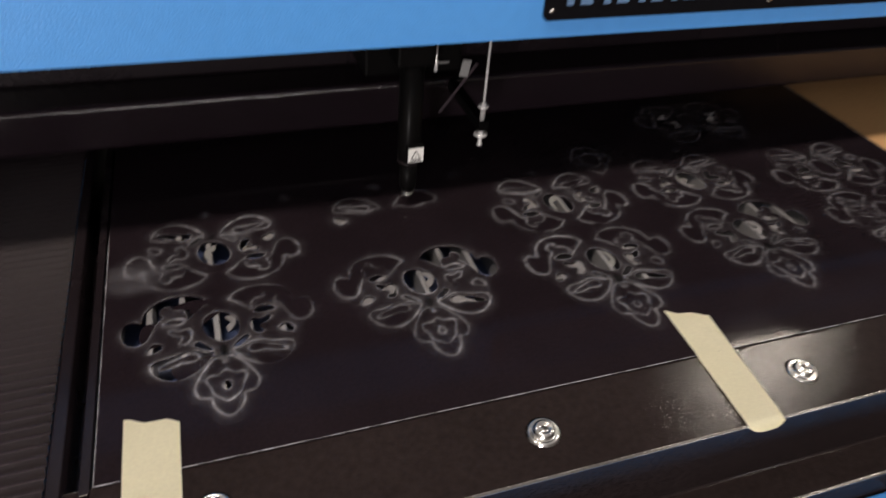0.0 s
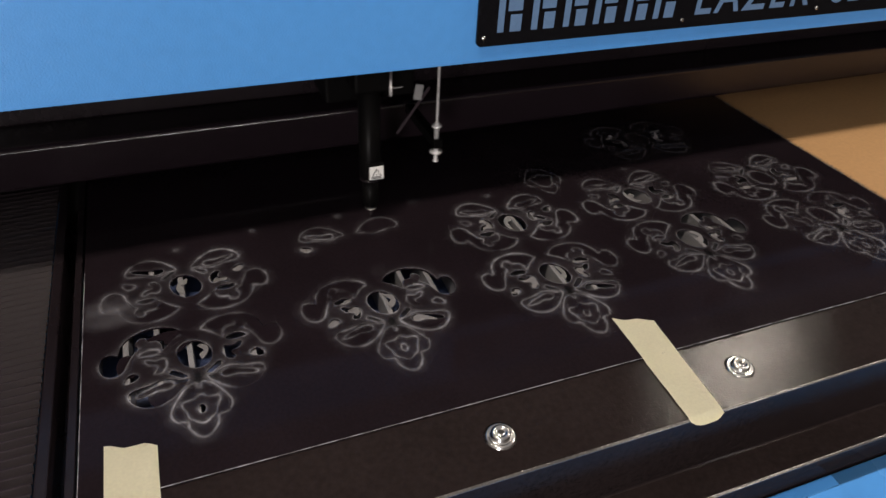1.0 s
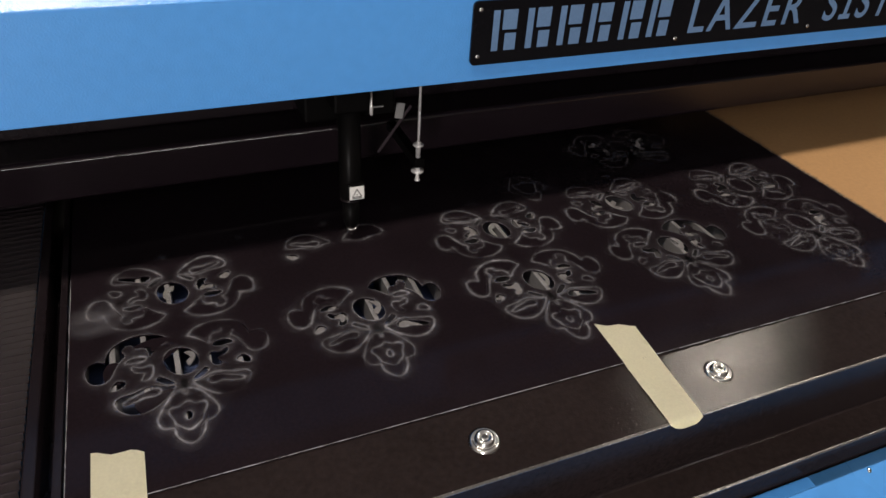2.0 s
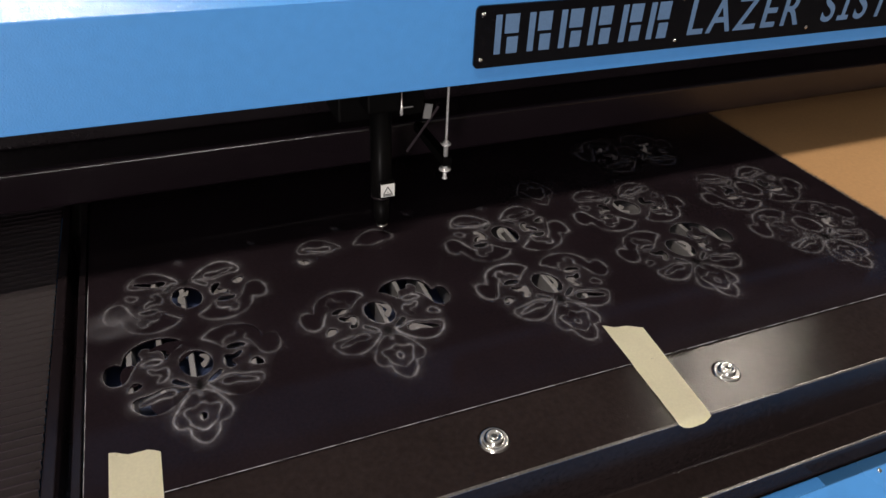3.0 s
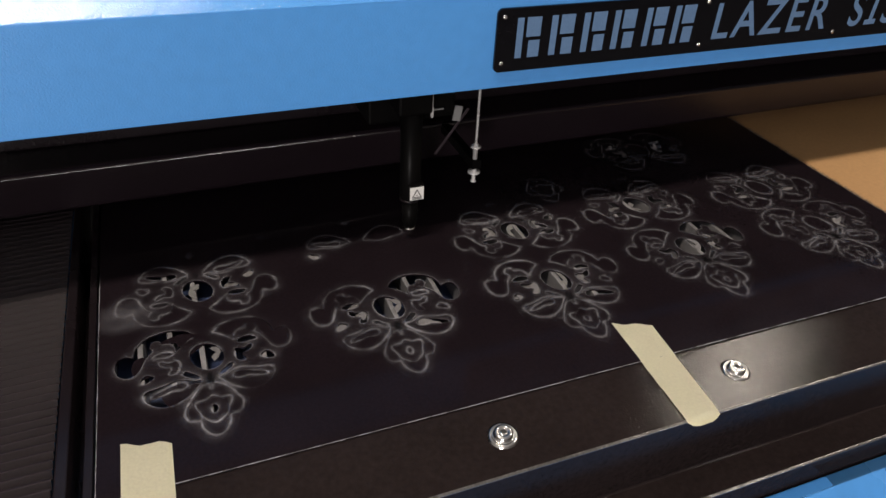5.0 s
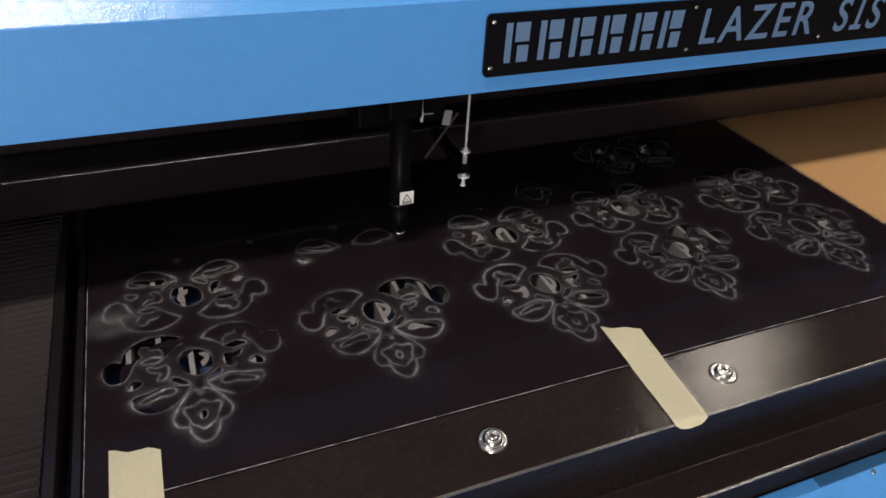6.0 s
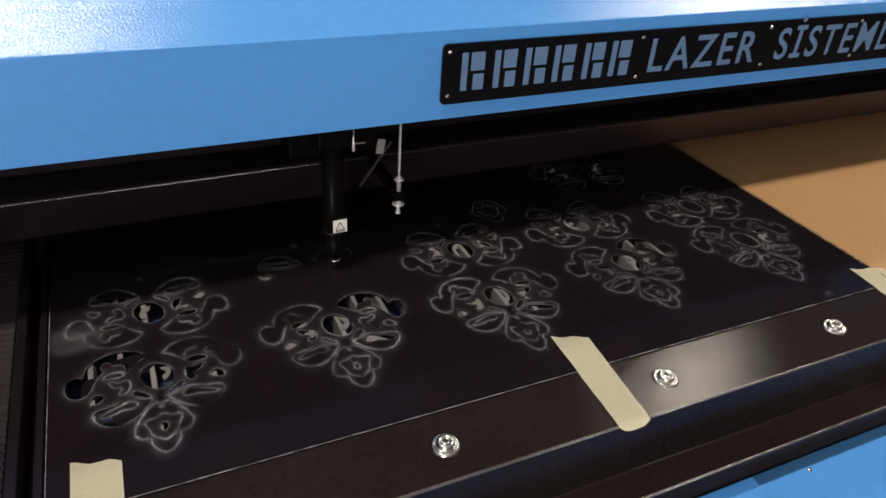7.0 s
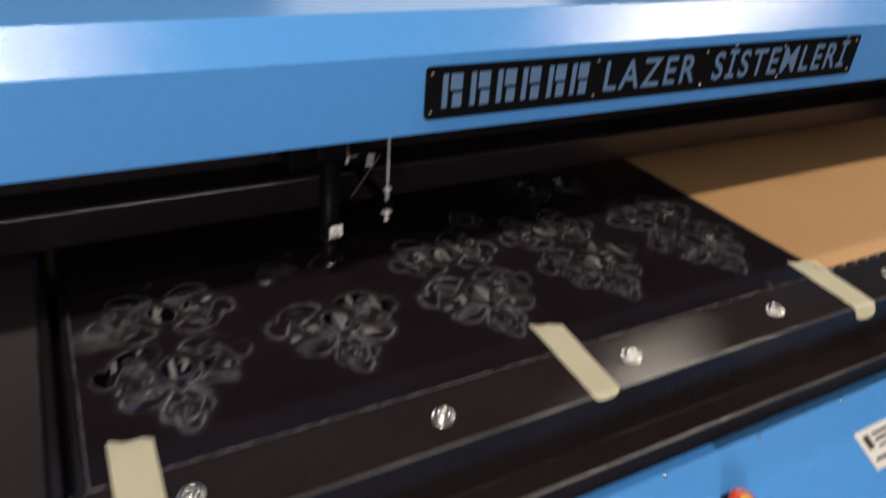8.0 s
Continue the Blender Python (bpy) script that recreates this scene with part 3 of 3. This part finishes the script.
def make_sheet():
    right = [(1.028 - 0.015 * y + 0.0012 * math.sin(y * 90) + random.uniform(-0.0005, 0.0005), y) for y in np.linspace(0.0022, 0.62, 90)]
    outline = [(0.0115, 0.0022), (0.0115, 0.62)] + right[::-1]
    holes, dust = [], []
    for cx, cy, turned, cut, gone in ORNAMENTS:
        s = -1 if turned else 1
        place = {k: [(cx + s * x, cy + s * y) for x, y in smooth_loop(SHAPES[k][0], 7)] for k in sorted(cut)}
        for k in sorted(cut):
            if k not in INNER:
                holes.append(place[k])
            dust.append((place[k], random.uniform(0.58, 1.0) * (0.70 if cy > 0.3 else 0.78 if cx > 0.6 else 1.0), k not in gone))
            if k in gone:
                if k[:4] in ("hook", "cres", "seed", "vein") and random.random() < 0.5:
                    # the scrap that fell lies askew on the slats, its cloth backing up
                    mx = sum(q[0] for q in place[k]) / len(place[k])
                    my = sum(q[1] for q in place[k]) / len(place[k])
                    scrap = filled("fallen_scrap", [[(0.86 * (x - mx), 0.86 * (y - my)) for x, y in place[k]]], 0.0010, BACKING, sheet, "fallen scrap showing its grey backing")
                    scrap.matrix_basis = pose(mx + random.uniform(-0.002, 0.002), my + random.uniform(-0.001, 0.003), Z - 0.0022, random.uniform(-24, 24), random.uniform(-24, 24), random.uniform(-40, 40))
                if k in ("mitten_l", "leaf_l"):
                    mx = sum(q[0] for q in place[k]) / len(place[k])
                    my = sum(q[1] for q in place[k]) / len(place[k])
                    fallen = filled("fallen_piece", [[(0.97 * (x - mx), 0.97 * (y - my)) for x, y in place[k]]], 0.0011, SKIN, sheet, "dropped piece lying loose on the slats")
                    fallen.matrix_basis = pose(mx + 0.015, my - 0.007, Z - 0.0010, 1.5, -1, -6)
                if k == "rim":
                    half = [(cx + s * (0.0015 + 0.0105 * math.cos(w)), cy + s * 0.0125 * math.sin(w)) for w in np.linspace(-1.45, 1.45, 16)] + [(cx + s * 0.006, cy + s * 0.004), (cx + s * 0.0075, cy - s * 0.001), (cx + s * 0.002, cy - s * 0.004)]
                    scrap = filled("fallen_scrap", [[(x - cx, y - cy) for x, y in half]], 0.0010, GREY_SHEET if random.random() < 0.5 else BACKING, sheet, "fallen scrap showing its grey backing")
                    scrap.matrix_basis = pose(cx + 0.002, cy + 0.001, Z - 0.0012, random.uniform(-14, 14), random.uniform(-22, 6), random.uniform(-25, 25))
                continue
            loops = [offset_loop(place[k], -0.00045)]
            loops += [offset_loop(place[c], 0.0003) for c in SHAPES[k][1] if c in cut]
            piece = filled("cut_piece", loops, 0.0011, SKIN, sheet)
            piece.location = (0, 0, Z - 0.0007 - random.uniform(0, 0.0003))
    body = filled("skin", [outline] + holes, 0.0012, SKIN, sheet, "black leatherette with cut-out openings")
    body.location.z = Z - 0.0006
    smear = bmesh.new()
    lay = smear.verts.layers.float.new("dust")
    grid = [[smear.verts.new((0.013 + 0.058 * i / 14, 0.203 + 0.060 * j / 14, Z + 0.00032)) for i in range(15)] for j in range(15)]
    for j, row in enumerate(grid):
        for i, v in enumerate(row):
            d = math.hypot((i / 14 - 0.38) / 0.62, (j / 14 - 0.5) / 0.5)
            v[lay] = max(0.0, 1 - d) * 0.22 * (0.8 + 0.6 * noise.noise((v.co.x * 50, v.co.y * 90, 4)))
    for a, b in zip(grid, grid[1:]):
        for i in range(14):
            smear.faces.new((a[i], a[i + 1], b[i + 1], b[i]))
    part("dust_smear", smear, DUST, sheet, "pale wiped smear of dust")
    for x, y in PIERCED:
        dust.append(([(x + 0.0022 * math.cos(a), y + 0.0022 * math.sin(a)) for a in np.linspace(0, 2 * math.pi, 12, endpoint=False)], 0.6, True))
    edge_strip = bmesh.new()
    lay = edge_strip.verts.layers.float.new("dust")
    for pa, pb in (((0.0115, 0.0022), (1.028, 0.0022)), ((0.0115, 0.0022), (0.0115, 0.31))):
        run = []
        for i in range(241):
            t = i / 240
            x, y = pa[0] + (pb[0] - pa[0]) * t, pa[1] + (pb[1] - pa[1]) * t
            tip = max(0.0, 1 - abs((x - 0.0212 + 0.0144) % 0.0288 - 0.0144) / 0.0045) if pa[1] == pb[1] else 0.0
            w = 0.52 + 0.5 * noise.noise((x * 55, y * 55, 1.5)) + 0.55 * tip * max(0.0, 0.4 + noise.noise((x * 21, 0.3, 7.5)))
            o = (0.0, 0.0009) if pa[1] == pb[1] else (0.0007, 0.0)
            a, b = edge_strip.verts.new((x, y, Z + 0.0003)), edge_strip.verts.new((x + o[0], y + o[1], Z + 0.0003))
            a[lay] = b[lay] = max(0.05, w)
            run.append((a, b))
        for (a, b), (c, d) in zip(run, run[1:]):
            edge_strip.faces.new((a, c, d, b))
    part("pale_edge", edge_strip, DUST, sheet, "pale scorched edge of the sheet")
    ribbon(dust, sheet)
    # frayed threads along the rough cut side
    dark, pale = bmesh.new(), bmesh.new()
    for i in range(3000):
        bm = pale if i % 5 < 2 else dark
        y = random.uniform(0.005, 0.60)
        x = 1.028 - 0.015 * y
        a, ln, z = random.gauss(0, 0.8), random.uniform(0.002, 0.0065) * (1.7 if random.random() < 0.12 else 1.0), Z - random.uniform(0, 0.001)
        w = random.uniform(0.0002, 0.0005)
        dx, dy = math.cos(a), math.sin(a)
        vs = [bm.verts.new(p) for p in ((x - 0.001 - dy * w, y + dx * w, z), (x - 0.001 + dy * w, y - dx * w, z), (x + dx * ln, y + dy * ln, z + random.uniform(-0.0008, 0.0025)))]
        bm.faces.new(vs)
    for bm, m, text in ((dark, SKIN, "frayed black threads"), (pale, BACKING, "frayed pale cloth threads")):
        ob = part("fringe", bm, m, sheet, text)
        ob["kind"] = "stuff"


make_sheet()


# ---- masking tape ----
def tape(corners, label):
    """A strip from the sheet over the rail; corners: the far two, then the near two, as (x, y)."""
    (ax, ay), (bx, by), (cx, cy), (dx, dy) = corners
    bm = bmesh.new()
    rows = []
    n, m = 26, 8
    for i in range(n + 1):
        t = i / n
        row = []
        for j in range(m + 1):
            s = j / m
            x = (ax + (bx - ax) * s) * (1 - t) + (dx + (cx - dx) * s) * t
            y = (ay + (by - ay) * s) * (1 - t) + (dy + (cy - dy) * s) * t
            if i == 0:
                y += 0.0016 * math.sin(s * 9 + ax * 40) + random.uniform(-0.0006, 0.0006)
            if i > n - 3:
                y += 0.0055 * (2 * s - 1) ** 4 * (i - n + 3) / 3 + random.uniform(-0.0006, 0.0006)
            z = Z + 0.0006 + 0.0006 * noise.noise((x * 70, y * 70, 3))
            if y < 0.003:
                z -= 0.0007 * min(1, (0.003 - y) / 0.006)
            if y < -0.0775:
                over = -0.0775 - y
                y, z = -0.0800 - over * 0.55, z - over * 0.75
            row.append(bm.verts.new((x, y, z)))
        rows.append(row)
    for a, b in zip(rows, rows[1:]):
        for j in range(m):
            bm.faces.new((a[j], a[j + 1], b[j + 1], b[j]))
    bmesh.ops.solidify(bm, geom=bm.faces[:], thickness=-0.00025)
    bmesh.ops.recalc_face_normals(bm, faces=bm.faces[:])
    ob = put("masking_tape", bm, TAPE, None, "", True)
    return tagged(ob, label, "tape", "tape strips")


tape(((0.031, 0.0575), (0.0725, 0.0475), (0.0715, -0.085), (0.031, -0.085)), "cream masking tape strip holding the sheet's corner, laid straight")
tape(((0.527, 0.063), (0.568, 0.048), (0.5575, -0.0845), (0.5205, -0.0845)), "cream masking tape strip laid slantwise over sheet and rail")
tape(((0.997, 0.046), (1.045, 0.033), (1.026, -0.098), (0.983, -0.098)), "cream masking tape strip beside the brown board, end folded down")


def motions():
    walk(gantry, [(t, pose(0, y, 0)) for t, y in GANTRY])
    walk(head, [(t, pose(x, 0, 0)) for t, x in HEAD])


motions()
